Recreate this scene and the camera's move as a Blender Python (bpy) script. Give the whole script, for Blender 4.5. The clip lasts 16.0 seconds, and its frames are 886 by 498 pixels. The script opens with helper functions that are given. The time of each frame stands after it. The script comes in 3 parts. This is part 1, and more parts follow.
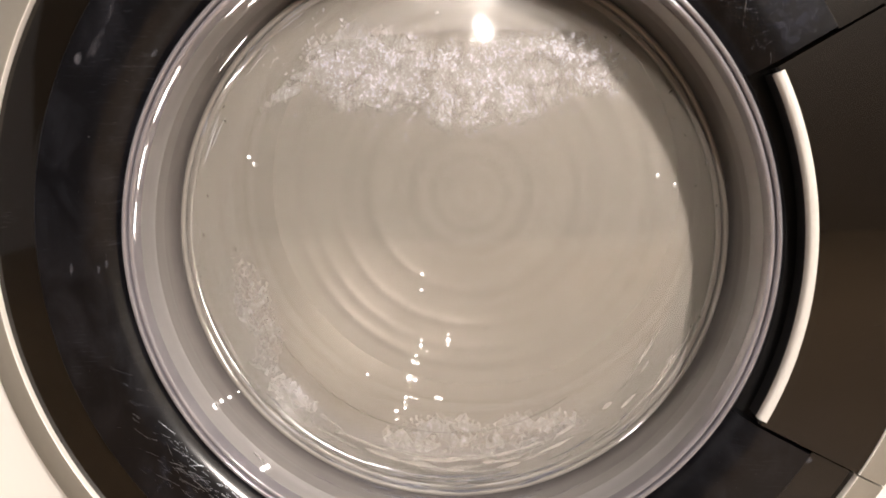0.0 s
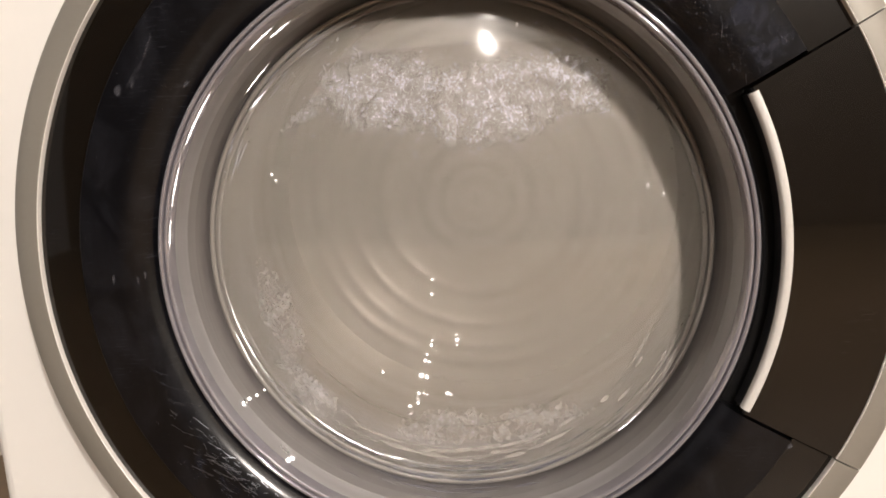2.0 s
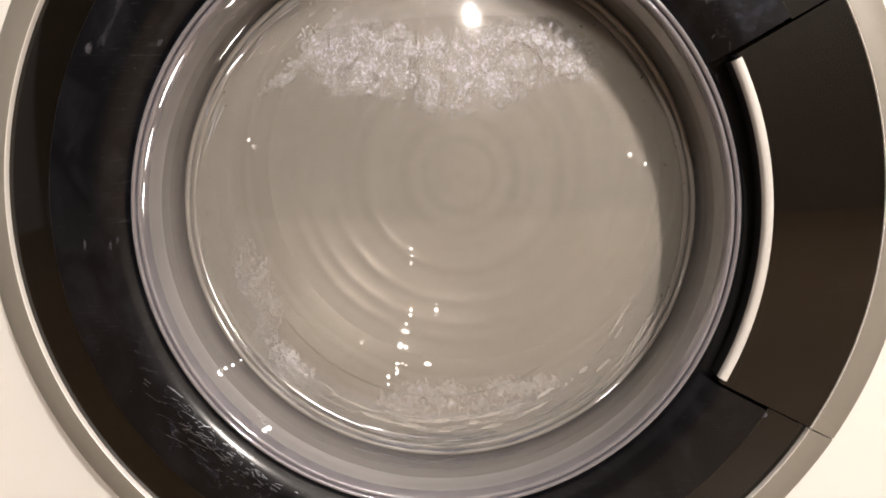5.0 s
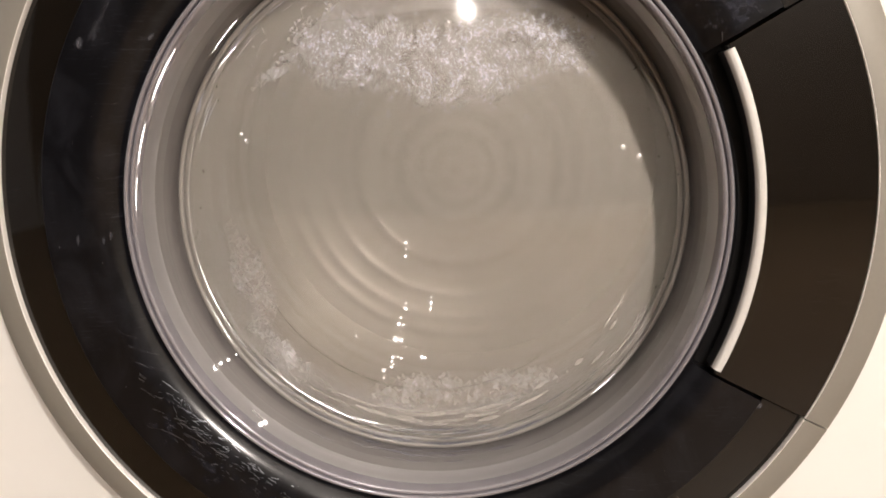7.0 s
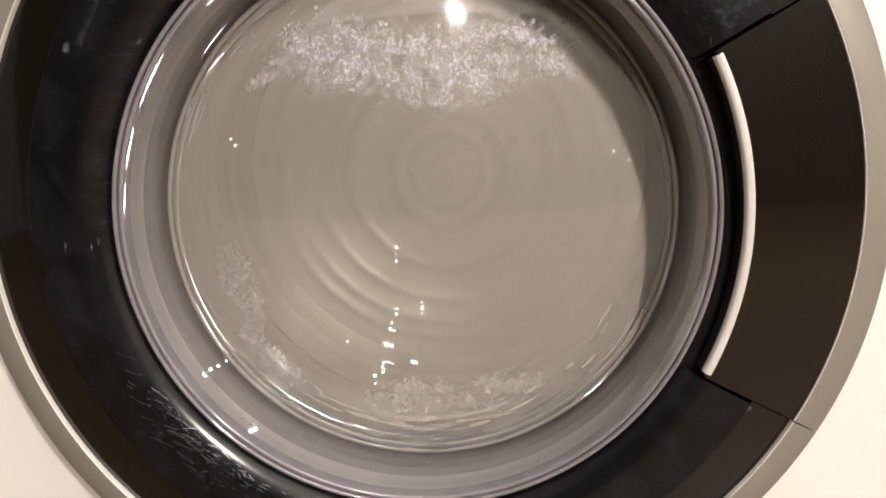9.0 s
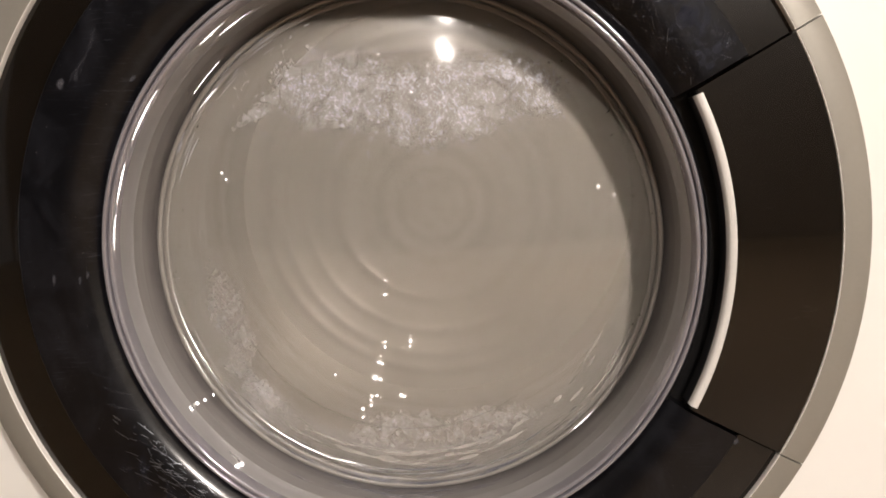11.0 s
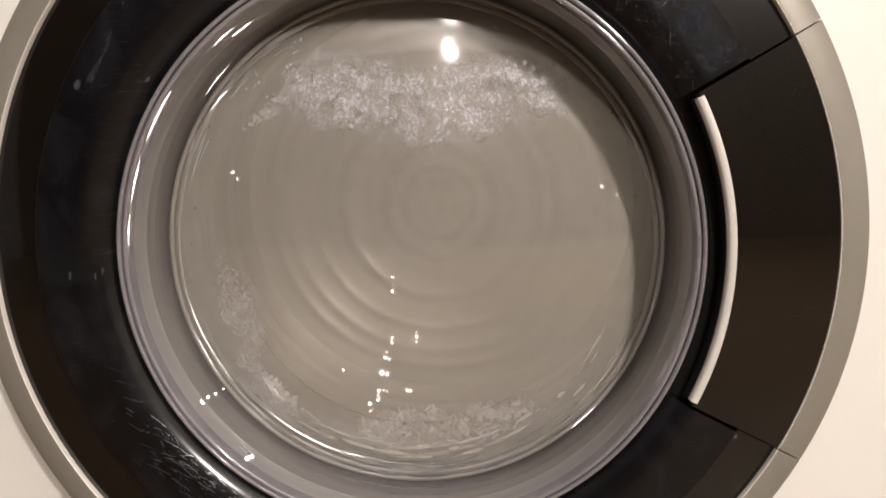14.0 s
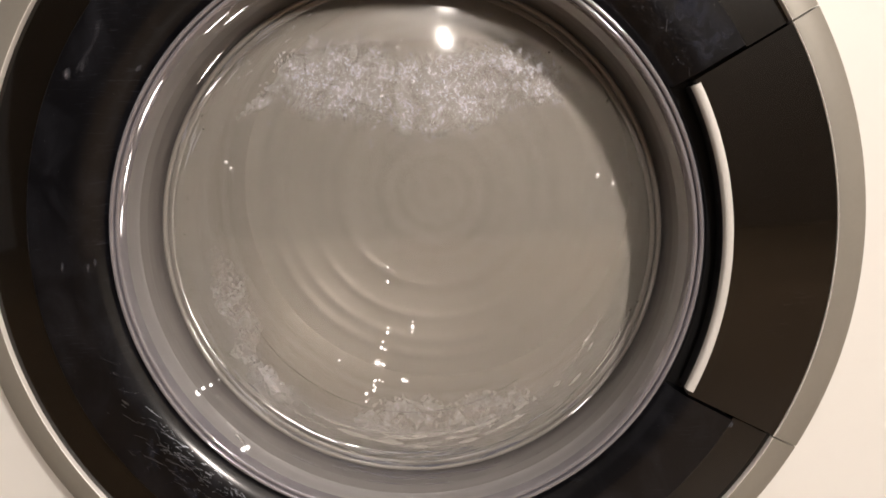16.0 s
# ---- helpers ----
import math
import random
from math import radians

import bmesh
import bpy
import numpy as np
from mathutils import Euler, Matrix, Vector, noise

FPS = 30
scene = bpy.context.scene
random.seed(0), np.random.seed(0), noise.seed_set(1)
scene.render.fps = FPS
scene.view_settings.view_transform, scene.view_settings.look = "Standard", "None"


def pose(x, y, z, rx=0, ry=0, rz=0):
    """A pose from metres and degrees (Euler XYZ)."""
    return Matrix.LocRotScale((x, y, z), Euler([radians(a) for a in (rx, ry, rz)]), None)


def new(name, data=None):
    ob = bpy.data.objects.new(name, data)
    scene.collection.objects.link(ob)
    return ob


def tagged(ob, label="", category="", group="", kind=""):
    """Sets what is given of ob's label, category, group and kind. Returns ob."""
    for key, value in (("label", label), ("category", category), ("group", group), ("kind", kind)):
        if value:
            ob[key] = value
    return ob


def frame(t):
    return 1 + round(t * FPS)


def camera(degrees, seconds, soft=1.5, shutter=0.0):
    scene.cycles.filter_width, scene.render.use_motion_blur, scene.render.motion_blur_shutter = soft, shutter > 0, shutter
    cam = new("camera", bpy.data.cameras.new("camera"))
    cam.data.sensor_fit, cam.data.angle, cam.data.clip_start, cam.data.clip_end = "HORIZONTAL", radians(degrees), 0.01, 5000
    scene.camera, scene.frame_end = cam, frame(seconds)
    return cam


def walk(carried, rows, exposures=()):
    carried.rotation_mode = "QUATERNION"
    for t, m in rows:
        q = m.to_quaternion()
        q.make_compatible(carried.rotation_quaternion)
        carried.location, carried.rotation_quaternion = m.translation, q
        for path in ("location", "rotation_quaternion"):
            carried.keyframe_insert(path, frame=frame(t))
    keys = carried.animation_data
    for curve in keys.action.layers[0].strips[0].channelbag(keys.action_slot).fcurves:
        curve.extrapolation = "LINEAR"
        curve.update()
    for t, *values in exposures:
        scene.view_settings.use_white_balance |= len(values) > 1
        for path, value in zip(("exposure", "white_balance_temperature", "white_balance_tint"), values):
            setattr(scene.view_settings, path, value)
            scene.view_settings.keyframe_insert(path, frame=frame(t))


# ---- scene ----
# A front-loading washing machine spinning, filmed from a hand's breadth before its door.
# x to the right, y into the machine, z up; the door's centre is at (0, 0, ZC).
ZC = 0.5

cam = camera(68.0, 16.0, soft=1.8, shutter=0.4)
PATH = [
    (0, pose(0.0330, -0.3437, 0.5620, 80.621, 1.801, 4.673)),
    (0.5, pose(0.0334, -0.3663, 0.5701, 81.234, 3.097, 4.289)),
    (1, pose(0.0346, -0.3724, 0.5721, 81.681, 2.990, 4.637)),
    (1.5, pose(0.0368, -0.3752, 0.5700, 80.552, 2.945, 5.068)),
    (2, pose(0.0382, -0.3762, 0.5729, 80.557, 2.827, 5.473)),
    (2.5, pose(0.0403, -0.3752, 0.5717, 80.323, 2.951, 5.081)),
    (3, pose(0.0415, -0.3740, 0.5690, 79.897, 3.104, 4.926)),
    (3.5, pose(0.0418, -0.3734, 0.5677, 79.804, 2.576, 4.643)),
    (4, pose(0.0407, -0.3743, 0.5659, 79.476, 2.382, 4.421)),
    (4.5, pose(0.0390, -0.3738, 0.5627, 79.310, 1.959, 4.120)),
    (7, pose(0.0429, -0.3728, 0.5602, 78.759, 2.390, 4.011)),
    (7.5, pose(0.0427, -0.3734, 0.5610, 78.681, 2.350, 3.932)),
    (8, pose(0.0438, -0.3719, 0.5599, 78.992, 2.415, 3.649)),
    (8.5, pose(0.0429, -0.3726, 0.5624, 78.939, 2.352, 3.220)),
    (9, pose(0.0425, -0.3722, 0.5618, 78.917, 2.441, 3.127)),
    (9.5, pose(0.0437, -0.3716, 0.5624, 79.536, 2.376, 2.798)),
    (9.7, pose(0.0423, -0.3729, 0.5619, 81.945, 2.150, 2.028)),
    (12, pose(0.0437, -0.3777, 0.5656, 81.228, 2.294, 2.314)),
    (12.5, pose(0.0427, -0.3805, 0.5662, 81.137, 2.285, 2.335)),
    (13, pose(0.0405, -0.3849, 0.5674, 81.282, 2.117, 2.673)),
    (13.5, pose(0.0396, -0.3861, 0.5663, 81.359, 2.082, 2.351)),
    (14, pose(0.0407, -0.3854, 0.5654, 81.442, 2.024, 2.379)),
    (14.5, pose(0.0397, -0.3856, 0.5658, 81.083, 2.074, 2.235)),
    (15, pose(0.0405, -0.3838, 0.5669, 80.797, 2.377, 2.189)),
    (15.5, pose(0.0411, -0.3834, 0.5658, 80.757, 2.444, 2.096)),
    (16, pose(0.0411, -0.3833, 0.5649, 80.543, 2.224, 2.014)),
]
walk(cam, PATH, exposures=((0.0, 0.38), (0.5, 0.18), (2.0, 0.04), (4.5, 0.10), (8.0, 0.05), (9.5, 0.03), (12.0, -0.17), (16.0, -0.22)))

# ---- light: two warm ceiling lamps behind the camera ----
world = bpy.data.worlds.new("world")
scene.world = world
world.use_nodes = True
world.node_tree.nodes["Background"].inputs[0].default_value = (0.02, 0.018, 0.015, 1)
LAMP_B = (0.155, -2.50, 1.94)
LAMP_A = (1.12, -1.72, 1.56)


def lamp(place, watts, radius, colour):
    data = bpy.data.lights.new("ceiling_bulb", "POINT")
    data.energy, data.shadow_soft_size, data.color = watts, radius, colour
    data.cycles.use_multiple_importance_sampling = False
    ob = new("ceiling_bulb", data)
    ob.location = place
    return ob


WARM = (1.0, 0.90, 0.82)
BULBS = ((-0.012, 0.0, 0.055), (0.020, 0.03, -0.055), (0.0, -0.04, 0.0))
for dx, dy, dz in BULBS:
    lamp((LAMP_B[0] + dx, LAMP_B[1] + dy, LAMP_B[2] + dz), 27, 0.032, WARM)
    lamp((LAMP_A[0] + dx, LAMP_A[1] + dy, LAMP_A[2] + dz), 62, 0.035, WARM)


# ---- materials ----
class Nodes:
    """A small builder of node materials."""

    def __init__(self, name):
        self.mat = bpy.data.materials.new(name)
        self.mat.use_nodes = True
        self.tree = self.mat.node_tree
        self.bsdf = self.tree.nodes["Principled BSDF"]
        self.out = self.tree.nodes["Material Output"]

    def add(self, kind, **values):
        node = self.tree.nodes.new(kind)
        for key, value in values.items():
            node.inputs[key.replace("_", " ")].default_value = value
        return node

    def link(self, a, b):
        self.tree.links.new(a, b)

    def coords(self, scale=(1, 1, 1), turn=(0, 0, 0)):
        co = self.add("ShaderNodeTexCoord")
        mp = self.add("ShaderNodeMapping")
        mp.inputs["Scale"].default_value = scale
        mp.inputs["Rotation"].default_value = turn
        self.link(co.outputs["Object"], mp.inputs["Vector"])
        return mp.outputs["Vector"]

    def noise(self, vec, scale, detail=4.0, rough=0.55, distort=0.0):
        n = self.add("ShaderNodeTexNoise", Scale=scale, Detail=detail, Roughness=rough, Distortion=distort)
        self.link(vec, n.inputs["Vector"])
        return n.outputs["Fac"]

    def ramp(self, fac, stops):
        r = self.add("ShaderNodeValToRGB")
        els = r.color_ramp.elements
        while len(els) < len(stops):
            els.new(0.5)
        for el, (p, c) in zip(els, stops):
            el.position = p
            el.color = (c, c, c, 1) if isinstance(c, (int, float)) else (*c, 1)
        self.link(fac, r.inputs["Fac"])
        return r.outputs["Color"]

    def math(self, op, a, b=None):
        m = self.add("ShaderNodeMath")
        m.operation = op
        for k, v in enumerate((a, b)):
            if v is None:
                continue
            if isinstance(v, (int, float)):
                m.inputs[k].default_value = v
            else:
                self.link(v, m.inputs[k])
        return m.outputs[0]

    def bump(self, fac, strength, distance):
        b = self.add("ShaderNodeBump", Strength=strength, Distance=distance)
        self.link(fac, b.inputs["Height"])
        self.link(b.outputs["Normal"], self.bsdf.inputs["Normal"])

    def set(self, **values):
        for key, value in values.items():
            self.bsdf.inputs[key.replace("_", " ")].default_value = value


def plain(name, colour, rough, metal=0.0, vary=0.06, scale=30.0, bump=0.0):
    n = Nodes(name)
    v = n.coords()
    big, fine = n.noise(v, scale * 0.2), n.noise(v, scale * 6, 2)
    mix = n.math("ADD", n.math("MULTIPLY", big, 0.6), n.math("MULTIPLY", fine, 0.4))
    lo = tuple(c * (1 - vary) for c in colour)
    hi = tuple(min(1, c * (1 + vary)) for c in colour)
    n.link(n.ramp(mix, [(0.3, lo), (0.7, hi)]), n.bsdf.inputs["Base Color"])
    n.link(n.ramp(mix, [(0.3, rough * 0.85), (0.7, min(1, rough * 1.15))]), n.bsdf.inputs["Roughness"])
    n.set(Metallic=metal)
    if bump:
        n.bump(fine, bump, 0.0005)
    return n.mat


white_enamel = plain("white_enamel", (0.80, 0.79, 0.76), 0.38, 0, 0.008, 20, 0.03)
silver_paint = plain("silver_paint", (0.27, 0.255, 0.225), 0.40, 0.30, 0.05, 60, 0.03)
# near white, so that the lip's bevel highlight is in the colour
lip_highlight = plain("lip_highlight", (0.90, 0.88, 0.84), 0.38, 0.2, 0.04, 60)
handle_silver = plain("handle_silver", (0.66, 0.65, 0.625), 0.34, 0.2, 0.05, 60, 0.03)
rubber = plain("grey_rubber", (0.40, 0.38, 0.36), 0.55, 0, 0.12, 40, 0.1)
dark_plastic = plain("dark_plastic", (0.012, 0.012, 0.013), 0.5, 0, 0.3, 60, 0.1)
wall_paint = plain("wall_paint", (0.60, 0.56, 0.50), 0.8, 0, 0.05, 4, 0.1)
# unseen wall behind the camera, dark so that the black trim reflects little
dark_wall = plain("dark_brown_wall", (0.070, 0.055, 0.042), 0.7, 0, 0.15, 4, 0.1)
# unseen wall, tinted to bounce cool light into the bowl
cool_bounce_wall = plain("cool_bounce_wall", (0.30, 0.31, 0.345), 0.8, 0, 0.05, 4, 0.1)
ceiling_paint = plain("ceiling_paint", (0.68, 0.67, 0.66), 0.85, 0, 0.03, 4, 0.1)
floor_brown = plain("floor_brown", (0.17, 0.118, 0.072), 0.45, 0, 0.25, 8, 0.1)


def gloss_black(name, base, smear, sheen, coat=1.0, cloud=0.0):
    """Glossy black plastic with dust, smears and fine wiping scratches."""
    n = Nodes(name)
    v = n.coords()
    streak = n.coords((14, 14, 160), (0, radians(-24), 0))
    dust = n.ramp(n.noise(v, 420, 3, 0.7), [(0.62, 0.0), (0.78, 1.0)])
    wipe = n.ramp(n.noise(streak, 5, 5, 0.7), [(0.56, 0.0), (0.74, 1.0)])
    patch = n.ramp(n.noise(v, 16, 4, 0.6), [(0.48, 0.0), (0.68, 1.0)])
    dirt = n.math("MULTIPLY", n.math("ADD", n.math("MULTIPLY", dust, 0.35), wipe), n.math("MULTIPLY", patch, smear))
    mix = n.add("ShaderNodeMixRGB")
    mix.inputs[1].default_value = (*base, 1)
    mix.inputs[2].default_value = (0.18, 0.185, 0.23, 1)
    haze = n.math("MULTIPLY", n.ramp(n.noise(n.coords((1, 1, 0.6), (0, radians(30), 0)), 34, 6, 0.65, 0.6), [(0.46, 0.0), (0.74, 1.0)]), cloud)
    n.link(n.math("ADD", n.math("MULTIPLY", dirt, 0.35), haze), mix.inputs[0])
    n.link(mix.outputs[0], n.bsdf.inputs["Base Color"])
    n.link(n.math("ADD", n.math("MULTIPLY", dirt, 0.2), 0.30), n.bsdf.inputs["Roughness"])
    n.bump(n.noise(v, 90, 3), 0.03, 0.0006)
    n.bsdf.inputs["Specular IOR Level"].default_value = 0.08
    n.bsdf.inputs["Coat Weight"].default_value = coat
    n.bsdf.inputs["Coat Roughness"].default_value = sheen
    return n.mat


trim_black = gloss_black("brown_black_gloss", (0.0050, 0.0036, 0.0023), 0.2, 0.05, 1.0)
inner_black = gloss_black("blue_black_gloss", (0.0030, 0.0031, 0.0042), 0.6, 0.16, 0.62, 0.05)


def glass_material():
    n = Nodes("door_glass")
    n.set(Base_Color=(0.96, 0.965, 0.96, 1), Roughness=0.0, IOR=1.47)
    n.bsdf.inputs["Transmission Weight"].default_value = 1.0
    n.bsdf.inputs["Coat Weight"].default_value = 0.45
    n.bsdf.inputs["Coat Roughness"].default_value = 0.08
    return n.mat


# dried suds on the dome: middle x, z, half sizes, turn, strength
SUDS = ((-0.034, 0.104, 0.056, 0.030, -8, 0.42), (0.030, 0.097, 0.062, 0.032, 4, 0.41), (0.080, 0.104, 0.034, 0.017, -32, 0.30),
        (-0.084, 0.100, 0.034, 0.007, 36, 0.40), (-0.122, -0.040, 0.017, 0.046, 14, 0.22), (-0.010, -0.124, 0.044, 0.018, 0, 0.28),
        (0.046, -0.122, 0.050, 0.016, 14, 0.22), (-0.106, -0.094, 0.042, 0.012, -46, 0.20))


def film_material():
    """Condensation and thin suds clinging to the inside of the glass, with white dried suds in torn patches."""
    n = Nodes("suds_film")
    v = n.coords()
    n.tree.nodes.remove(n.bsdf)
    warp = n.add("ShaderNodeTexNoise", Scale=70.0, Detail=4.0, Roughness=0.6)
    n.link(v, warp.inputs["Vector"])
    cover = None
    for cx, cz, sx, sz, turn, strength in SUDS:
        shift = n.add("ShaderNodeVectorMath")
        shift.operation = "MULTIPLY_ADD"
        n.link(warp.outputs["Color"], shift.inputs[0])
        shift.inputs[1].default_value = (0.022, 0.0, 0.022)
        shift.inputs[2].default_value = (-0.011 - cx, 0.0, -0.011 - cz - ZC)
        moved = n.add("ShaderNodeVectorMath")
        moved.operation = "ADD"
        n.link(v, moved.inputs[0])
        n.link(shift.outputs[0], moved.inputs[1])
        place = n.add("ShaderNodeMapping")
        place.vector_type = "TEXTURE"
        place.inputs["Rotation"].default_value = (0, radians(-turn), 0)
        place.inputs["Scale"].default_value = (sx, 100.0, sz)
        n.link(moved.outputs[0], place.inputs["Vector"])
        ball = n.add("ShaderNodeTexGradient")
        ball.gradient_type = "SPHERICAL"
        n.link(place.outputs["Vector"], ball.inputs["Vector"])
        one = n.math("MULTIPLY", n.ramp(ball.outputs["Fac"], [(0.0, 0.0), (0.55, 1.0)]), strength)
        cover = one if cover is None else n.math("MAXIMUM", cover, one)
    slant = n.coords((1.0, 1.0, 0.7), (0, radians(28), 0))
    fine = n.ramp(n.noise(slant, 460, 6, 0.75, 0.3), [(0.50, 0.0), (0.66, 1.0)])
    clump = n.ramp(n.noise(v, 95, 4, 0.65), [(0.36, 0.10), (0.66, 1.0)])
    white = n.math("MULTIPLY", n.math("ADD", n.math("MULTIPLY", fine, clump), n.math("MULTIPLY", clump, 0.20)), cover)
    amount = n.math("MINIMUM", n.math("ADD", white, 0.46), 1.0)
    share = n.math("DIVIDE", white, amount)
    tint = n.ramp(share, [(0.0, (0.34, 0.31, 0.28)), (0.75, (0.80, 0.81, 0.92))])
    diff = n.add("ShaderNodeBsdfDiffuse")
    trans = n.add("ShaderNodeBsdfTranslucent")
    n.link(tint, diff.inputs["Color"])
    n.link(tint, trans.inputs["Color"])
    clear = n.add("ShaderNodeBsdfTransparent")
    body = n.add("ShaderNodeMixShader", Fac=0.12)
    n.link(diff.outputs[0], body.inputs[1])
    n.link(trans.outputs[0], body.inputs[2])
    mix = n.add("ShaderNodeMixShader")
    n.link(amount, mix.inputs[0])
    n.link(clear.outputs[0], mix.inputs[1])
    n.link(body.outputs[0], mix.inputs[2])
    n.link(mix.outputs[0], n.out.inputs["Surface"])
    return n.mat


glass_mat = glass_material()
film_mat = film_material()
water_mat = Nodes("water")
water_mat.set(Base_Color=(1, 1, 1, 1), Roughness=0.2, IOR=1.5)
water_mat.bsdf.inputs["Transmission Weight"].default_value = 1.0
water_mat.bsdf.inputs["Coat Weight"].default_value = 1.0
water_mat.bsdf.inputs["Coat Roughness"].default_value = 0.2
water_mat = water_mat.mat


def rim_material():
    """Shiny grey rim, slightly wavy, so that reflections break up along it."""
    n = Nodes("rim_grey")
    v = n.coords()
    n.link(n.ramp(n.noise(v, 40), [(0.3, (0.36, 0.35, 0.39)), (0.7, (0.44, 0.43, 0.47))]), n.bsdf.inputs["Base Color"])
    n.set(Metallic=0.6, Roughness=0.07)
    n.bump(n.noise(v, 45, 2, 0.5), 0.25, 0.0010)
    return n.mat


rim_mat = rim_material()


def steel_material():
    """Brushed stainless steel whose grain runs round the axis of the drum."""
    n = Nodes("drum_steel")
    co = n.add("ShaderNodeTexCoord")
    sep = n.add("ShaderNodeSeparateXYZ")
    n.link(co.outputs["Object"], sep.inputs[0])
    r2 = n.math("ADD", n.math("POWER", sep.outputs[0], 2), n.math("POWER", sep.outputs[2], 2))
    rad = n.math("SQRT", r2)
    comb = n.add("ShaderNodeCombineXYZ")
    n.link(rad, comb.inputs[0])
    n.link(sep.outputs[1], comb.inputs[1])
    grain = n.noise(comb.outputs[0], 60, 4, 0.6)
    n.link(n.ramp(grain, [(0.3, (0.44, 0.415, 0.385)), (0.7, (0.55, 0.52, 0.485))]), n.bsdf.inputs["Base Color"])
    n.set(Metallic=0.75, Roughness=0.34)
    return n.mat


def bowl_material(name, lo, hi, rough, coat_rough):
    """Opaque stand-in for the bowl's wet glass: painted grey with faint rings round the axis, under a shiny skin."""
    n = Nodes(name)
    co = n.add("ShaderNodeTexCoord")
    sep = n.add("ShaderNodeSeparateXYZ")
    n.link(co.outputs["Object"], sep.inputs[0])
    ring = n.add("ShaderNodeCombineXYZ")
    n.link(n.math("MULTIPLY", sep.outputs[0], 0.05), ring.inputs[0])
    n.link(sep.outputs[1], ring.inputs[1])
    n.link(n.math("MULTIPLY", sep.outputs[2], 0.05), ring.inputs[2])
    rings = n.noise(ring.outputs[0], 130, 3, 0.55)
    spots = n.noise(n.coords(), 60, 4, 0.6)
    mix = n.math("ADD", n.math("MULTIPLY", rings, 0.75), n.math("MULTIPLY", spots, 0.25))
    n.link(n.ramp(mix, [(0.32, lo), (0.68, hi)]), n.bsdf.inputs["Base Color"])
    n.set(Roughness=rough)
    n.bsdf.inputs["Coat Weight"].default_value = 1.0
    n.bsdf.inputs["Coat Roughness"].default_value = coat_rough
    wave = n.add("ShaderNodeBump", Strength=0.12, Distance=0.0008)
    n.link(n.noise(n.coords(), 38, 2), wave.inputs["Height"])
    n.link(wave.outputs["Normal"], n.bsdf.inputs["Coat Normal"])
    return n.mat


# the wall's greys darken from front to back: shading put into the colour
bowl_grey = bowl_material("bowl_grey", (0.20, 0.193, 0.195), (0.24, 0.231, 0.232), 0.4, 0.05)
bowl_half_shade = bowl_material("bowl_half_shade", (0.16, 0.151, 0.147), (0.195, 0.185, 0.180), 0.42, 0.06)
bowl_shade = bowl_material("bowl_shade", (0.105, 0.097, 0.095), (0.165, 0.154, 0.149), 0.45, 0.07)
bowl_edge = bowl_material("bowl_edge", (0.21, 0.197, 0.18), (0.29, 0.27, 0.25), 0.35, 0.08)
steel = steel_material()


# ---- building helpers ----
def part(name, bm, material, parent=None, label="", smooth=True):
    """Links a bmesh, given in world coordinates, as one mesh object under a thing or part."""
    mesh = bpy.data.meshes.new(name)
    bmesh.ops.recalc_face_normals(bm, faces=bm.faces)
    bm.to_mesh(mesh)
    bm.free()
    for m in material if isinstance(material, (list, tuple)) else [material]:
        mesh.materials.append(m)
    if smooth:
        mesh.shade_smooth()
        mesh.set_sharp_from_angle(angle=radians(35))
    ob = new(name, mesh)
    if parent is not None:
        ob.parent = parent
        base = Vector((0, 0, 0))
        p = parent
        while p is not None:
            base += p.location
            p = p.parent
        ob.location = -base
    if label:
        ob["label"] = label
    return ob


def lathe(profile, a0=0.0, a1=360.0, steps=180, closed=False, axis_z=None, axis_x=0.0):
    """Turns (radius, depth) points round the door's axis; the profile closes on itself if closed."""
    zc = ZC if axis_z is None else axis_z
    bm = bmesh.new()
    full = abs(a1 - a0 - 360) < 1e-6
    count = max(2, round(steps * (a1 - a0) / 360))
    rings = []
    for i in range(count if full else count + 1):
        a = radians(a0 + (a1 - a0) * i / count)
        rings.append([bm.verts.new((axis_x + r * math.cos(a), y, zc + r * math.sin(a))) for r, y in profile])
    n = len(profile)
    for i in range(count):
        p, q = rings[i], rings[(i + 1) % len(rings)]
        for j in range(n if closed else n - 1):
            k = (j + 1) % n
            bm.faces.new((p[j], p[k], q[k], q[j]))
    if closed and not full:
        bm.faces.new(rings[0])
        bm.faces.new(rings[-1][::-1])
    bmesh.ops.remove_doubles(bm, verts=bm.verts, dist=1e-6)
    return bm


def box(x0, x1, y0, y1, z0, z1, bevel=0.0, seg=2):
    bm = bmesh.new()
    bmesh.ops.create_cube(bm, size=1)
    for v in bm.verts:
        v.co = Vector((x0 + (v.co.x + 0.5) * (x1 - x0), y0 + (v.co.y + 0.5) * (y1 - y0), z0 + (v.co.z + 0.5) * (z1 - z0)))
    if bevel:
        bmesh.ops.bevel(bm, geom=bm.edges[:], offset=bevel, segments=seg, affect="EDGES", profile=0.5)
    return bm


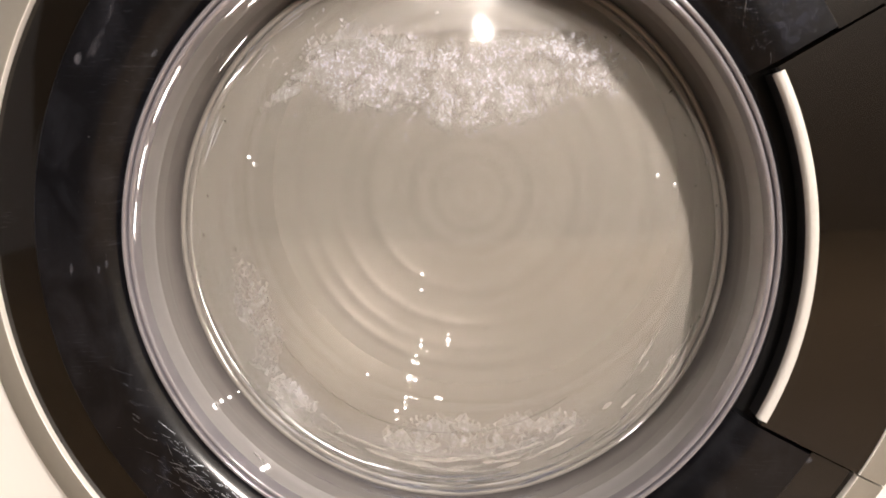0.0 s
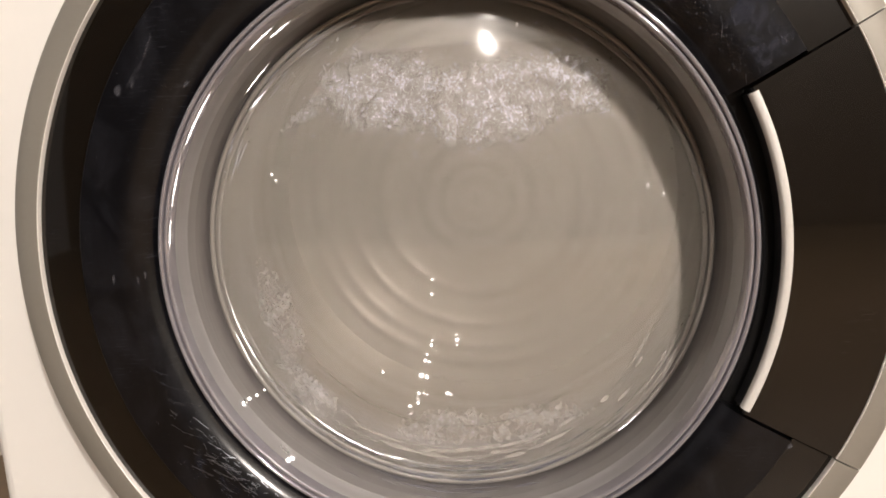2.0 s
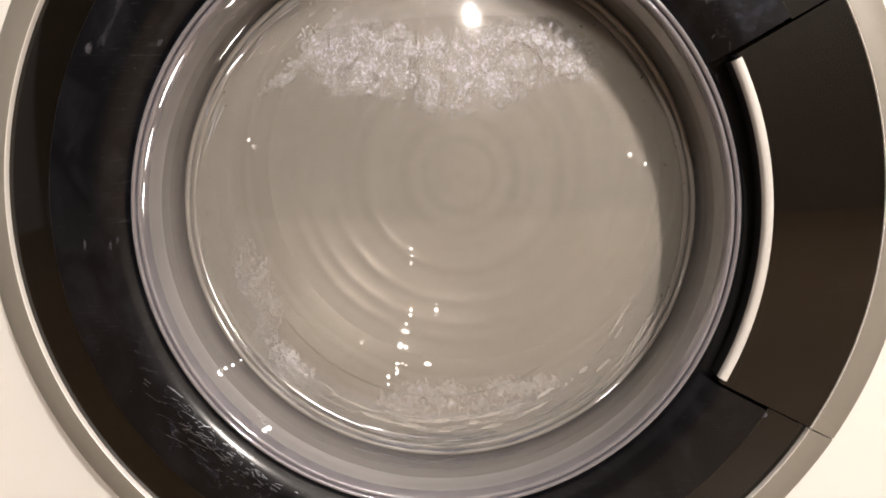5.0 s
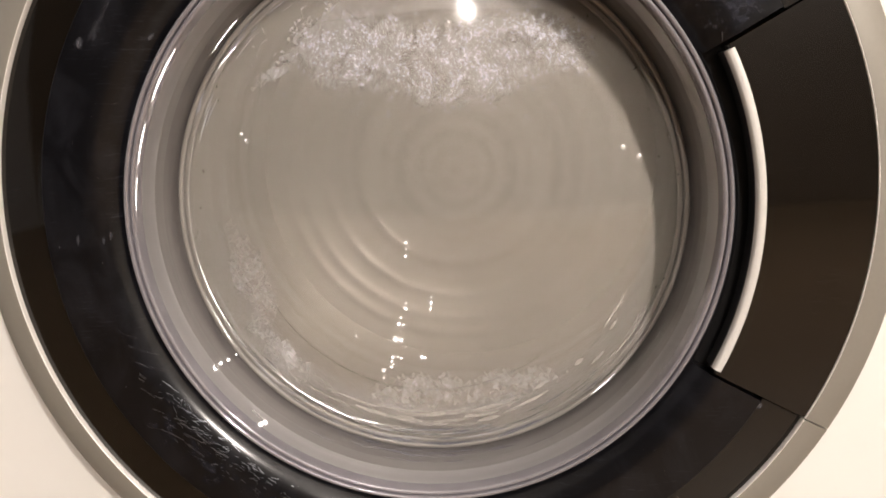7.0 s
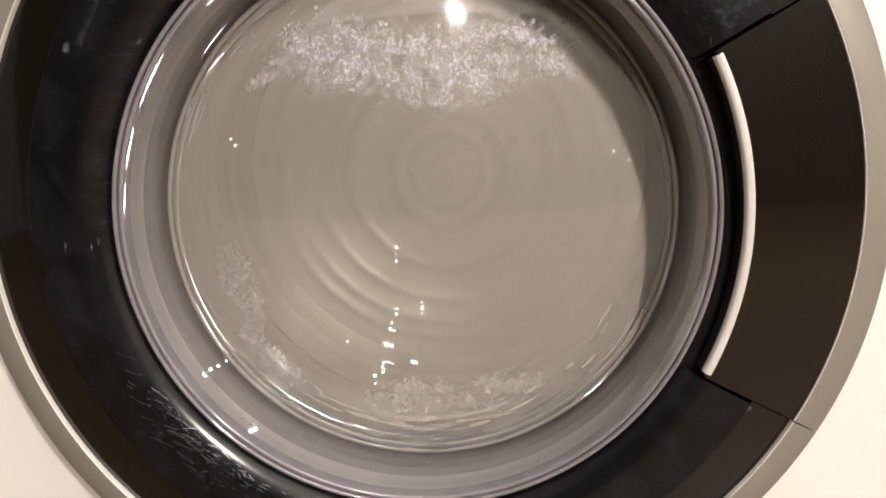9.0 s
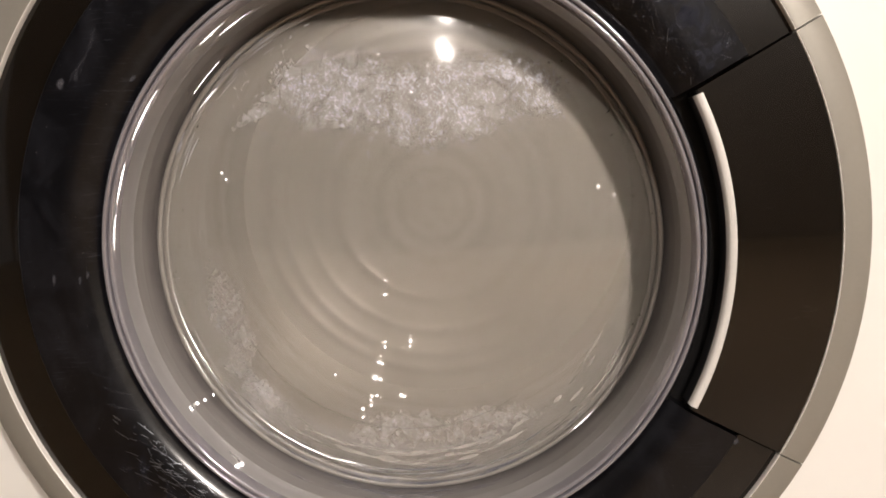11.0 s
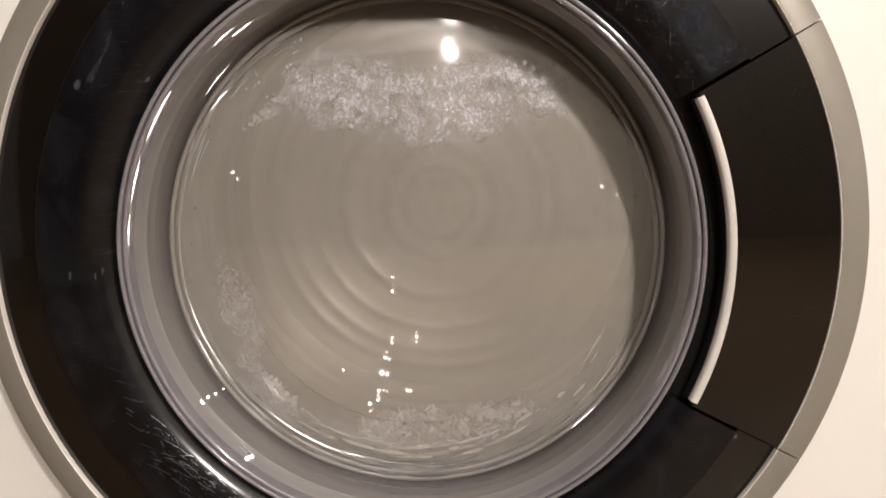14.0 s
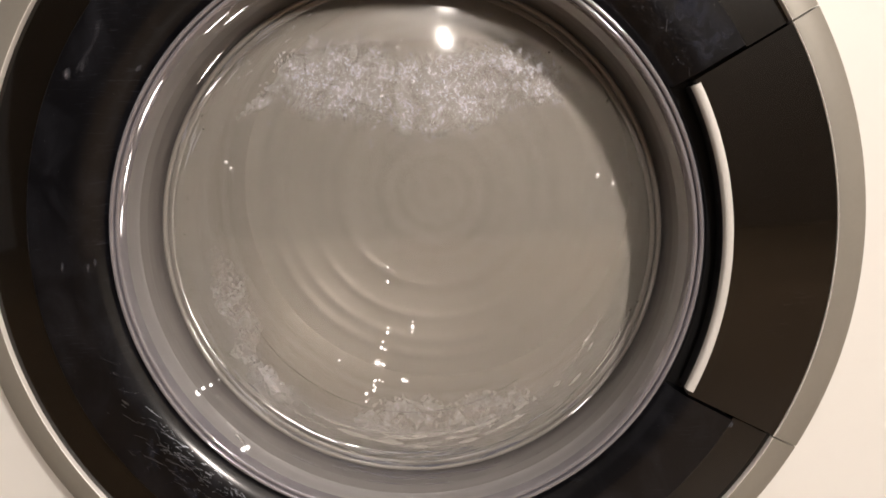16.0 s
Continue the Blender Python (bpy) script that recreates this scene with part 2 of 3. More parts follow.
# ---- the room ----
WEST, EAST = -3.2, 2.9
tagged(part("floor", box(WEST, EAST, -3.4, 0.75, -0.05, 0.0), floor_brown), "brown floor of a small utility room", "floor", kind="structure")
tagged(part("ceiling", box(WEST, EAST, -3.4, 0.75, 2.4, 2.45), ceiling_paint), "plain white painted ceiling", "ceiling", kind="structure")
for nm, b, paint, label in (
        ("wall_north", (WEST - 0.1, EAST + 0.1, 0.75, 0.85, 0, 2.4), wall_paint, "plain cream painted wall"),
        ("wall_south", (WEST - 0.1, EAST + 0.1, -3.5, -3.4, 0, 2.4), dark_wall, "unseen dark brown wall that keeps the door reflections dark"),
        ("wall_west", (WEST - 0.1, WEST, -3.4, 0.75, 0, 2.4), cool_bounce_wall, "unseen blue-grey wall that bounces cool light into the bowl"),
        ("wall_east", (EAST, EAST + 0.1, -3.4, 0.75, 0, 2.4), wall_paint, "plain cream painted wall")):
    tagged(part(nm, box(*b), paint), label, "wall", kind="structure")

# ---- the washing machine ----
FRONT = 0.036          # depth of the white front behind the door's face
HALF = 0.340
machine = new("washing_machine")
machine.location = (0, 0.33, 0)
tagged(machine, "white front-loading washing machine, spinning, with a large round glass door", "washing machine")


def front_panel():
    """The white front with the round opening for the door."""
    bm = bmesh.new()
    hole = 0.2182
    z0, z1 = 0.08, 0.80
    n = 144
    inner, outer = [], []
    for i in range(n):
        a = 2 * math.pi * i / n
        c, s = math.cos(a), math.sin(a)
        t = min(HALF - 0.012, 9) / abs(c) if abs(c) > 1e-6 else 9
        t = min(t, ((z1 - ZC) if s > 0 else (ZC - z0)) / abs(s) if abs(s) > 1e-6 else 9)
        inner.append((hole * c, ZC + hole * s))
        outer.append((t * c, ZC + t * s))
    for corner in ((HALF - 0.012, z0), (HALF - 0.012, z1), (-HALF + 0.012, z0), (-HALF + 0.012, z1)):
        k = min(range(n), key=lambda i: (outer[i][0] - corner[0]) ** 2 + (outer[i][1] - corner[1]) ** 2)
        outer[k] = corner
    loops = [[bm.verts.new((x, y, z)) for x, z in ring] for ring, y in ((inner, FRONT + 0.02), (inner, FRONT), (outer, FRONT))]
    for p, q in zip(loops, loops[1:]):
        for i in range(n):
            k = (i + 1) % n
            bm.faces.new((p[i], p[k], q[k], q[i]))
    # rounded side edges that fall back to the sides
    for side in (-1, 1):
        cols = []
        for j in range(7):
            a = math.pi / 2 * j / 6
            x = side * (HALF - 0.012 + 0.012 * math.sin(a))
            y = FRONT + 0.012 - 0.012 * math.cos(a)
            cols.append([bm.verts.new((x, y, z)) for z in (z0, z1)])
        cols.append([bm.verts.new((side * HALF, FRONT + 0.03, z)) for z in (z0, z1)])
        for p, q in zip(cols, cols[1:]):
            bm.faces.new((p[0], p[1], q[1], q[0]))
    return bm


part("front_panel", front_panel(), white_enamel, machine)
for side in (-1, 1):
    xs = sorted((side * HALF, side * (HALF - 0.002)))
    part("side_panel", box(xs[0], xs[1], FRONT + 0.03, 0.62, 0.02, 0.93), white_enamel, machine)
part("top_panel", box(-0.341, 0.341, FRONT + 0.002, 0.62, 0.93, 0.95, 0.006), white_enamel, machine)
part("control_panel", box(-HALF, HALF, FRONT, FRONT + 0.03, 0.802, 0.929, 0.006), white_enamel, machine)
part("plinth", box(-HALF, HALF, FRONT + 0.004, FRONT + 0.03, 0.02, 0.078, 0.003), white_enamel, machine)
part("back_panel", box(-HALF + 0.003, HALF - 0.003, 0.618, 0.622, 0.02, 0.93), white_enamel, machine)
for sx in (-0.25, 0.25):
    for sy in (0.1, 0.57):
        bm = bmesh.new()
        bmesh.ops.create_cone(bm, cap_ends=True, segments=20, radius1=0.022, radius2=0.018, depth=0.02,
                              matrix=Matrix.Translation((sx, sy, 0.01)))
        part("foot", bm, dark_plastic, machine)

# the door: rings, handle and glass
HA = 28.7
RING = [(0.2538, 0.006), (0.2538, -0.0001), (0.2540, -0.0003), (0.2550, -0.00035), (0.2575, -0.0002), (0.2610, 0.0003),
        (0.2670, 0.0012), (0.2708, 0.0032), (0.2720, 0.0070), (0.2722, 0.0340), (0.2660, 0.0340), (0.2600, 0.0100)]
GAP = 0.10
door = part("door", lathe(RING, HA + GAP, 360 - HA - GAP, 240, True), silver_paint, machine, "satin silver outer ring of the door")
part("handle_ring", lathe(RING, -HA + GAP, HA - GAP, 240, True), silver_paint, door, "silver ring segment on the door handle")
LIP = [(0.2530, 0.004), (0.2530, 0.0000), (0.25315, -0.0006), (0.2534, -0.0008), (0.2537, -0.0006), (0.2537, 0.004)]
part("bright_lip", lathe(LIP, HA + GAP, 360 - HA - GAP, 240, True), lip_highlight, door, "thin bevel inside the silver ring, its highlight painted near white")
part("bright_lip", lathe(LIP, -HA + GAP, HA - GAP, 240, True), lip_highlight, door, "thin bevel inside the silver ring, its highlight painted near white")
TRIM = [(0.2265, 0.0012), (0.2300, 0.0014), (0.2420, 0.0018), (0.2529, 0.0026), (0.2529, 0.012), (0.2265, 0.012)]
part("outer_trim", lathe(TRIM, HA + 0.12, 360 - HA - 0.12, 240, True), trim_black, door, "brown-black glossy band of the door")
ROLL_R, ROLL = 0.2030, 0.025      # where the band begins to roll down to the glass, and the radius of the roll
INNER = [(0.2262, 0.0030), (0.2262, 0.0000), (0.2256, -0.0006), (0.2150, -0.0006)]
INNER += [(ROLL_R - ROLL * math.sin(radians(d)), -0.0006 + ROLL * (1 - math.cos(radians(d)))) for d in range(0, 61, 5)]
INNER += [(0.1806, 0.0140), (0.1806, 0.0200), (0.1900, 0.0200), (0.2200, 0.0120)]
part("inner_trim", lathe(INNER, HA + 0.5, 360 - HA - 0.5, 240, True), inner_black, door, "blue-black glossy band, smeared and scratched")
PANEL = [(0.1925, 0.0100), (0.1925, -0.0014), (0.1932, -0.0024), (0.2050, -0.0021), (0.2200, -0.0016), (0.2400, -0.0008),
         (0.2529, 0.0000), (0.2529, 0.0120)]
part("handle_panel", lathe(PANEL, -HA + 0.15, HA - 0.15, 240, True), trim_black, door, "brown-black glossy pull handle panel")
STRIP = [(0.1898, 0.0004), (0.1899, -0.0020), (0.1904, -0.0030), (0.1911, -0.0035), (0.1939, -0.0037),
         (0.1946, -0.0034), (0.1950, -0.0022), (0.1950, 0.0004)]
GRIP = [(0.1902, 0.0006), (0.1948, 0.0006), (0.1948, 0.0110), (0.1902, 0.0110)]
BOW, IN = -0.0147, 0.0015            # the strip bends a little less than the door and lies further in
for nm, profile, mat, label in (("handle_strip", STRIP, handle_silver, "pale silver edge of the pull handle"),
                                ("handle_grip", GRIP, dark_plastic, "dark underside of the pull handle")):
    part(nm, lathe([(r - BOW - IN, y) for r, y in profile], -25.9, 25.9, 240, True, axis_x=BOW), mat, door, label)
RECESS = [(0.1822, 0.0090), (0.1830, 0.0180), (0.1890, 0.0240), (0.1950, 0.0240), (0.1950, 0.0300), (0.1800, 0.0300)]
part("handle_recess", lathe(RECESS, -HA - 1.0, HA + 1.0, 240, True), dark_plastic, door, "dark finger recess behind the handle")
part("door_backing", lathe([(0.1840, 0.0205), (0.2600, 0.0205), (0.2600, 0.0335), (0.1840, 0.0335)], steps=120, closed=True), dark_plastic, door)

DOME_R, DOME_Y = 0.78, 0.0360


def dome(r, add=0.0):
    return DOME_Y + add + DOME_R - math.sqrt(DOME_R ** 2 - r * r)


front = [(r, dome(r)) for r in np.linspace(0.1660, 0.0, 22)]
back = [(r, dome(r, 0.006)) for r in np.linspace(0.0, 0.1660, 22)]
glass = part("door_glass", lathe(front + back, steps=256, closed=True), glass_mat, door, "thick clear domed door glass, wet and stained")
glass.visible_shadow = False
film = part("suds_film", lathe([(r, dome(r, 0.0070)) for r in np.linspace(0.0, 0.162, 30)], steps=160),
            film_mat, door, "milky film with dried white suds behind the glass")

# the bowl's wall runs in from the rim, its shading painted as ever darker greys, to the rolled edge of the dome
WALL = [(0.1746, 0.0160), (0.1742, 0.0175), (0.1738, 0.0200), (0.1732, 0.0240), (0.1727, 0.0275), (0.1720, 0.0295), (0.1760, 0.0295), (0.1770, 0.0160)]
part("bowl_wall", lathe(WALL, steps=256, closed=True), bowl_grey, door, "grey wall of the door bowl standing in for glass, its shading painted in steps").visible_shadow = False
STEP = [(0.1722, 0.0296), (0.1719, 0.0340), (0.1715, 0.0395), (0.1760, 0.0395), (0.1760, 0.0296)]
part("bowl_step", lathe(STEP, steps=256, closed=True), bowl_half_shade, door, "grey wall of the door bowl standing in for glass, its shading painted in steps").visible_shadow = False
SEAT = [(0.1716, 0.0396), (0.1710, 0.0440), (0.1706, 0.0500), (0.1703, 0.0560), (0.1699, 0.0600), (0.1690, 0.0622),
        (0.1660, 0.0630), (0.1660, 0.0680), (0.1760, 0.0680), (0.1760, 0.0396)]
part("bowl_seat", lathe(SEAT, steps=256, closed=True), bowl_shade, door, "inner wall of the door bowl, painted darker as shading").visible_shadow = False
BEAD = [(0.1668 + 0.0022 * math.cos(radians(d)), 0.0560 + 0.0026 * math.sin(radians(d))) for d in range(0, 360, 24)]
part("glass_edge", lathe(BEAD, steps=256, closed=True), bowl_edge, door, "pale rolled edge round the glass dome").visible_shadow = False
BAND = [(0.1642, 0.0560), (0.1641, 0.0538), (0.1630, 0.0529), (0.1612, 0.0527), (0.1604, 0.0534), (0.1604, 0.0560)]
part("glass_edge", lathe(BAND, steps=256, closed=True), bowl_edge, door, "pale rolled edge round the glass dome").visible_shadow = False

RIM_Y = 0.0065
def ridge(middle, reach, top):
    """A rounded ridge round the glass: radius of its middle, half its width, depth of its crest."""
    arc = [(middle + reach * math.cos(radians(d)), top + reach * (1 - math.sin(radians(d)))) for d in range(0, 181, 15)]
    return [(middle + reach, 0.0120), *arc, (middle - reach, 0.0120)]


OUTER_RIM, INNER_RIM = ridge(0.1788, 0.0013, 0.0), ridge(0.1756, 0.0014, 0.0015)
GROOVE = [(0.1775, 0.0110), (0.1775, 0.0034), (0.1770, 0.0034), (0.1770, 0.0110)]
for nm, profile, mat, label in (("glass_rim", OUTER_RIM, rim_mat, "shiny grey outer ridge of the rim"),
                                ("glass_rim", INNER_RIM, rim_mat, "shiny grey inner ridge of the rim"),
                                ("rim_groove", GROOVE, dark_plastic, "dark groove between the ridges")):
    part(nm, lathe([(r, y + RIM_Y) for r, y in profile], steps=256, closed=True), mat, door, label)

# rubber gasket and drum
GASKET = [(0.1860, 0.0340), (0.1845, 0.0420), (0.1835, 0.0560), (0.1845, 0.0700), (0.1900, 0.0760), (0.1960, 0.0800), (0.1960, 0.0880),
          (0.1910, 0.0930), (0.1905, 0.1050), (0.1950, 0.1150), (0.2180, 0.1180), (0.2180, 0.0340)]
part("gasket", lathe(GASKET, steps=160, closed=True), rubber, machine, "grey rubber door gasket")
tub = [(0.2190, 0.1000), (0.2500, 0.1200), (0.2600, 0.1400), (0.2600, 0.5000), (0.0010, 0.5000)]
part("tub", lathe(tub, steps=96), rubber, machine)


RIDGES = ((0.117, 0.0009), (0.160, 0.0012), (0.190, 0.0014), (0.212, 0.0022))    # radius and height of the drum's pressed rings


def drum_mesh():
    rim = [(0.1950, 0.1500), (0.1955, 0.1380), (0.1980, 0.1320), (0.2020, 0.1340), (0.2100, 0.1420), (0.2380, 0.1500), (0.2440, 0.1580),
           (0.2440, 0.4200)]
    rear = []
    for r in np.linspace(0.240, 0.034, 150):
        ripple = sum(h * math.exp(-((r - q) / 0.0065) ** 2) for q, h in RIDGES)
        rear.append((r, 0.438 - 0.020 * (1 - r / 0.24) + ripple))
    hub = [(0.030, 0.4203), (0.024, 0.4196), (0.014, 0.4192), (0.0002, 0.4190)]
    return lathe(rim + rear + hub, steps=160, axis_z=0.0)


drum = part("drum", drum_mesh(), steel, machine, "spinning stainless steel drum with round ridges")
drum.location = (0, -0.33, ZC)


# ---- suds, drops, dirt and painted reflections on the door ----
def flecks_material(name, colour, clear):
    n = Nodes(name)
    n.tree.nodes.remove(n.bsdf)
    diff = n.add("ShaderNodeBsdfDiffuse", Color=(*colour, 1))
    trans = n.add("ShaderNodeBsdfTransparent")
    mix = n.add("ShaderNodeMixShader")
    geo = n.add("ShaderNodeNewGeometry")
    n.link(n.ramp(geo.outputs["Random Per Island"], [(0.0, max(0.03, 1 - clear * 1.12)), (1.0, 1 - clear * 0.85)]), mix.inputs[0])
    n.link(trans.outputs[0], mix.inputs[1])
    n.link(diff.outputs[0], mix.inputs[2])
    n.link(mix.outputs[0], n.out.inputs["Surface"])
    return n.mat


suds_white = flecks_material("suds_white", (0.82, 0.83, 0.92), 0.80)
suds_and_glint = flecks_material("suds_and_glint", (0.82, 0.84, 0.95), 0.66)
dust_grey = flecks_material("dust_grey", (0.30, 0.31, 0.36), 0.80)
reflection_pale = flecks_material("reflection_pale", (0.58, 0.55, 0.52), 0.66)
suds_reflection_blue = flecks_material("suds_reflection_blue", (0.24, 0.245, 0.29), 0.55)
smudge_sheen_grey = flecks_material("smudge_sheen_grey", (0.060, 0.063, 0.085), 0.93)
lint_dark = flecks_material("lint_dark", (0.05, 0.04, 0.03), 0.45)
stain_grey = flecks_material("stain_grey", (0.13, 0.13, 0.15), 0.90)


def scratch_material():
    n = Nodes("scratch")
    n.tree.nodes.remove(n.bsdf)
    gloss = n.add("ShaderNodeBsdfGlossy", Color=(0.80, 0.85, 0.95, 1), Roughness=0.42)
    trans = n.add("ShaderNodeBsdfTransparent")
    mix = n.add("ShaderNodeMixShader", Fac=0.34)
    n.link(trans.outputs[0], mix.inputs[1])
    n.link(gloss.outputs[0], mix.inputs[2])
    n.link(mix.outputs[0], n.out.inputs["Surface"])
    return n.mat


scratch_mat = scratch_material()
rng = random.Random(5)


def on_dome(x, z, add):
    r = math.hypot(x, z)
    return Vector((x, dome(min(r, 0.160), add), ZC + z))


def fleck(bm, place, normal, size, stretch=1.0, turn=None):
    """An irregular small flake lying on a surface."""
    n = normal.normalized()
    u = n.cross(Vector((0, 0, 1))).normalized()
    w = n.cross(u)
    a0 = rng.random() * 6.28 if turn is None else turn
    k = rng.choice((5, 6, 7))
    verts = []
    for i in range(k):
        a = 2 * math.pi * i / k
        rad = size * rng.uniform(0.55, 1.15)
        p, q = rad * math.cos(a) * stretch, rad * math.sin(a)
        verts.append(bm.verts.new(place + u * (p * math.cos(a0) - q * math.sin(a0)) + w * (p * math.sin(a0) + q * math.cos(a0))))
    bm.faces.new(verts)


bm = bmesh.new()
for i in range(170):
    x, z = rng.uniform(-0.06, 0.10), rng.uniform(0.075, 0.142)
    if math.hypot(x, z) < 0.15:
        fleck(bm, on_dome(x, z, 0.0066), Vector((x, -DOME_R, z)), 0.00045 * rng.uniform(0.4, 1.4), rng.uniform(1, 2))
tagged(part("suds_speck", bm, suds_and_glint, door, "tiny white specks on the glass", False), kind="stuff")


def dome_suds(count, patches):
    """Small crystals of dried suds, thick in some places and torn open in others: middle x, z, half sizes, turn."""
    bm = bmesh.new()
    for i in range(count):
        cx, cz, sx, sz, turn = rng.choice(patches)
        p, q = max(-1.5, min(1.5, rng.gauss(0, 0.55))) * sx, max(-1.5, min(1.5, rng.gauss(0, 0.5))) * sz
        c, d = math.cos(radians(turn)), math.sin(radians(turn))
        x, z = cx + p * c - q * d, cz + p * d + q * c
        thick = noise.noise(Vector((x * 75, z * 95, 3.0))) + 0.6 * noise.noise(Vector((x * 230, z * 230, 9.0)))
        if thick < rng.uniform(-0.15, 0.45) or math.hypot(x, z) > 0.158:
            continue
        fleck(bm, on_dome(x, z, -0.0003), Vector((x, -DOME_R, z)), 0.00066 * rng.uniform(0.25, 1.0) ** 2, rng.uniform(1.0, 2.6), radians(rng.gauss(115, 40)))
    return bm


TOP = ((-0.044, 0.106, 0.046, 0.026, -10), (0.000, 0.098, 0.050, 0.030, -6), (0.040, 0.096, 0.046, 0.028, 6), (0.082, 0.106, 0.026, 0.012, -34))
LOW = ((-0.120, -0.042, 0.012, 0.044, 14), (-0.012, -0.124, 0.034, 0.012, 0), (0.046, -0.121, 0.046, 0.009, 14), (-0.104, -0.096, 0.036, 0.007, -46))
tagged(part("suds_crust", dome_suds(8500, TOP), suds_and_glint, door, "white dried suds in torn patches on the glass", False), kind="stuff")
tagged(part("suds_crust", dome_suds(900, LOW), suds_white, door, "thin white dried suds on the glass", False), kind="stuff")


def wall_suds():
    """Flakes along the bottom of the bowl's wall."""
    bm = bmesh.new()
    for i in range(1500):
        a = radians(rng.gauss(-94, 13))
        y = 0.030 + 0.022 * rng.random() + 0.004 * math.sin(a * 30)
        r = 0.1745 - (y - 0.03) * 0.04
        if noise.noise(Vector((a * 14, y * 120, 2.0))) < 0.0:
            continue
        p = Vector((r * math.cos(a), y, ZC + r * math.sin(a)))
        fleck(bm, p, Vector((math.cos(a), 0.05, math.sin(a))), 0.0008 * rng.uniform(0.3, 1.4), rng.uniform(1.2, 3), radians(rng.gauss(90, 30)))
    return bm


tagged(part("suds", wall_suds(), suds_white, door, "dried white suds on the glass", False), kind="stuff")

DROPS = [(-0.1172, 0.0556, 9), (-0.113, 0.051, 13), (0.1253, 0.038, 12), (0.1351, 0.0322, 11), (0.0256, 0.018, 8), (0.0248, -0.0503, 8),
         (0.0374, -0.064, 7), (-0.0098, 0.1417, 10), (-0.0001, 0.1344, 9), (0.0022, 0.1281, 8), (0.0466, 0.141, 10), (0.0197, 0.118, 11),
         (0.1548, 0.0443, 14), (0.0202, 0.0760, 10), (0.0302, 0.0720, 9)]


def drop_mesh():
    bm = bmesh.new()
    bmesh.ops.create_uvsphere(bm, u_segments=14, v_segments=8, radius=1.0)
    for v in bm.verts:
        v.co.y = v.co.y * 0.27 if v.co.y < 0 else v.co.y * 0.1
    mesh = bpy.data.meshes.new("water_drop")
    bm.to_mesh(mesh)
    bm.free()
    mesh.materials.append(water_mat)
    mesh.shade_smooth()
    return mesh


drop_data = drop_mesh()


def drop(x, y, z, size, normal):
    ob = new("water_drop", drop_data)
    ob.parent = door
    turn = Vector((0, -1, 0)).rotation_difference(normal.normalized())
    ob.matrix_basis = Matrix.LocRotScale(Vector((x, y, z)), turn, Vector((size, size, size)))
    ob.visible_shadow = False


for x, z, size in DROPS:
    p = on_dome(x, z, 0.0)
    drop(p.x, p.y, p.z, size * 0.00014, Vector((x, -DOME_R, z)))
for x, z in ((-0.117, -0.134), (-0.119, -0.131), (-0.121, -0.128), (-0.1430, -0.0945), (-0.1405, -0.0930), (-0.1380, -0.0920)):
    a = math.atan2(z, x)
    drop(0.1706 * math.cos(a), 0.024 + (abs(x) - 0.13) * 0.3, ZC + 0.1706 * math.sin(a), 0.0018, Vector((-math.cos(a), -0.03, -math.sin(a))))
for i in range(26):
    a, r = radians(rng.uniform(95, 165)), rng.uniform(0.135, 0.163)
    if i % 2:
        a = radians(rng.uniform(165, 195))
    p = on_dome(r * math.cos(a), r * math.sin(a), 0.0)
    drop(p.x, p.y, p.z, rng.uniform(0.0004, 0.0009), Vector((p.x, -DOME_R, p.z - ZC)))


def glint_material():
    n = Nodes("glint")
    n.tree.nodes.remove(n.bsdf)
    gloss = n.add("ShaderNodeBsdfGlossy", Color=(1, 1, 1, 1), Roughness=0.13)
    clear = n.add("ShaderNodeBsdfTransparent")
    mix = n.add("ShaderNodeMixShader", Fac=0.13)
    n.link(clear.outputs[0], mix.inputs[1])
    n.link(gloss.outputs[0], mix.inputs[2])
    n.link(mix.outputs[0], n.out.inputs["Surface"])
    return n.mat


glint_mat = glint_material()


def glint_mesh(curve=0.026, reach=0.0016):
    """A shallow clear lens, facing -y, that mirrors a lamp as a small glint."""
    bm = bmesh.new()
    top = bm.verts.new((0, -0.0003, 0))
    rings = []
    for k in range(1, 5):
        q = reach * k / 4
        y = -0.0003 + curve - math.sqrt(curve * curve - q * q)
        rings.append([bm.verts.new((q * math.cos(a * math.pi / 8), y, q * math.sin(a * math.pi / 8))) for a in range(16)])
    for i in range(16):
        j = (i + 1) % 16
        bm.faces.new((top, rings[0][i], rings[0][j]))
        for p, q in zip(rings, rings[1:]):
            bm.faces.new((p[i], q[i], q[j], p[j]))
    bmesh.ops.recalc_face_normals(bm, faces=bm.faces)
    mesh = bpy.data.meshes.new("lamp_glint")
    bm.to_mesh(mesh)
    bm.free()
    mesh.materials.append(glint_mat)
    mesh.shade_smooth()
    return mesh


glint_data = glint_mesh()
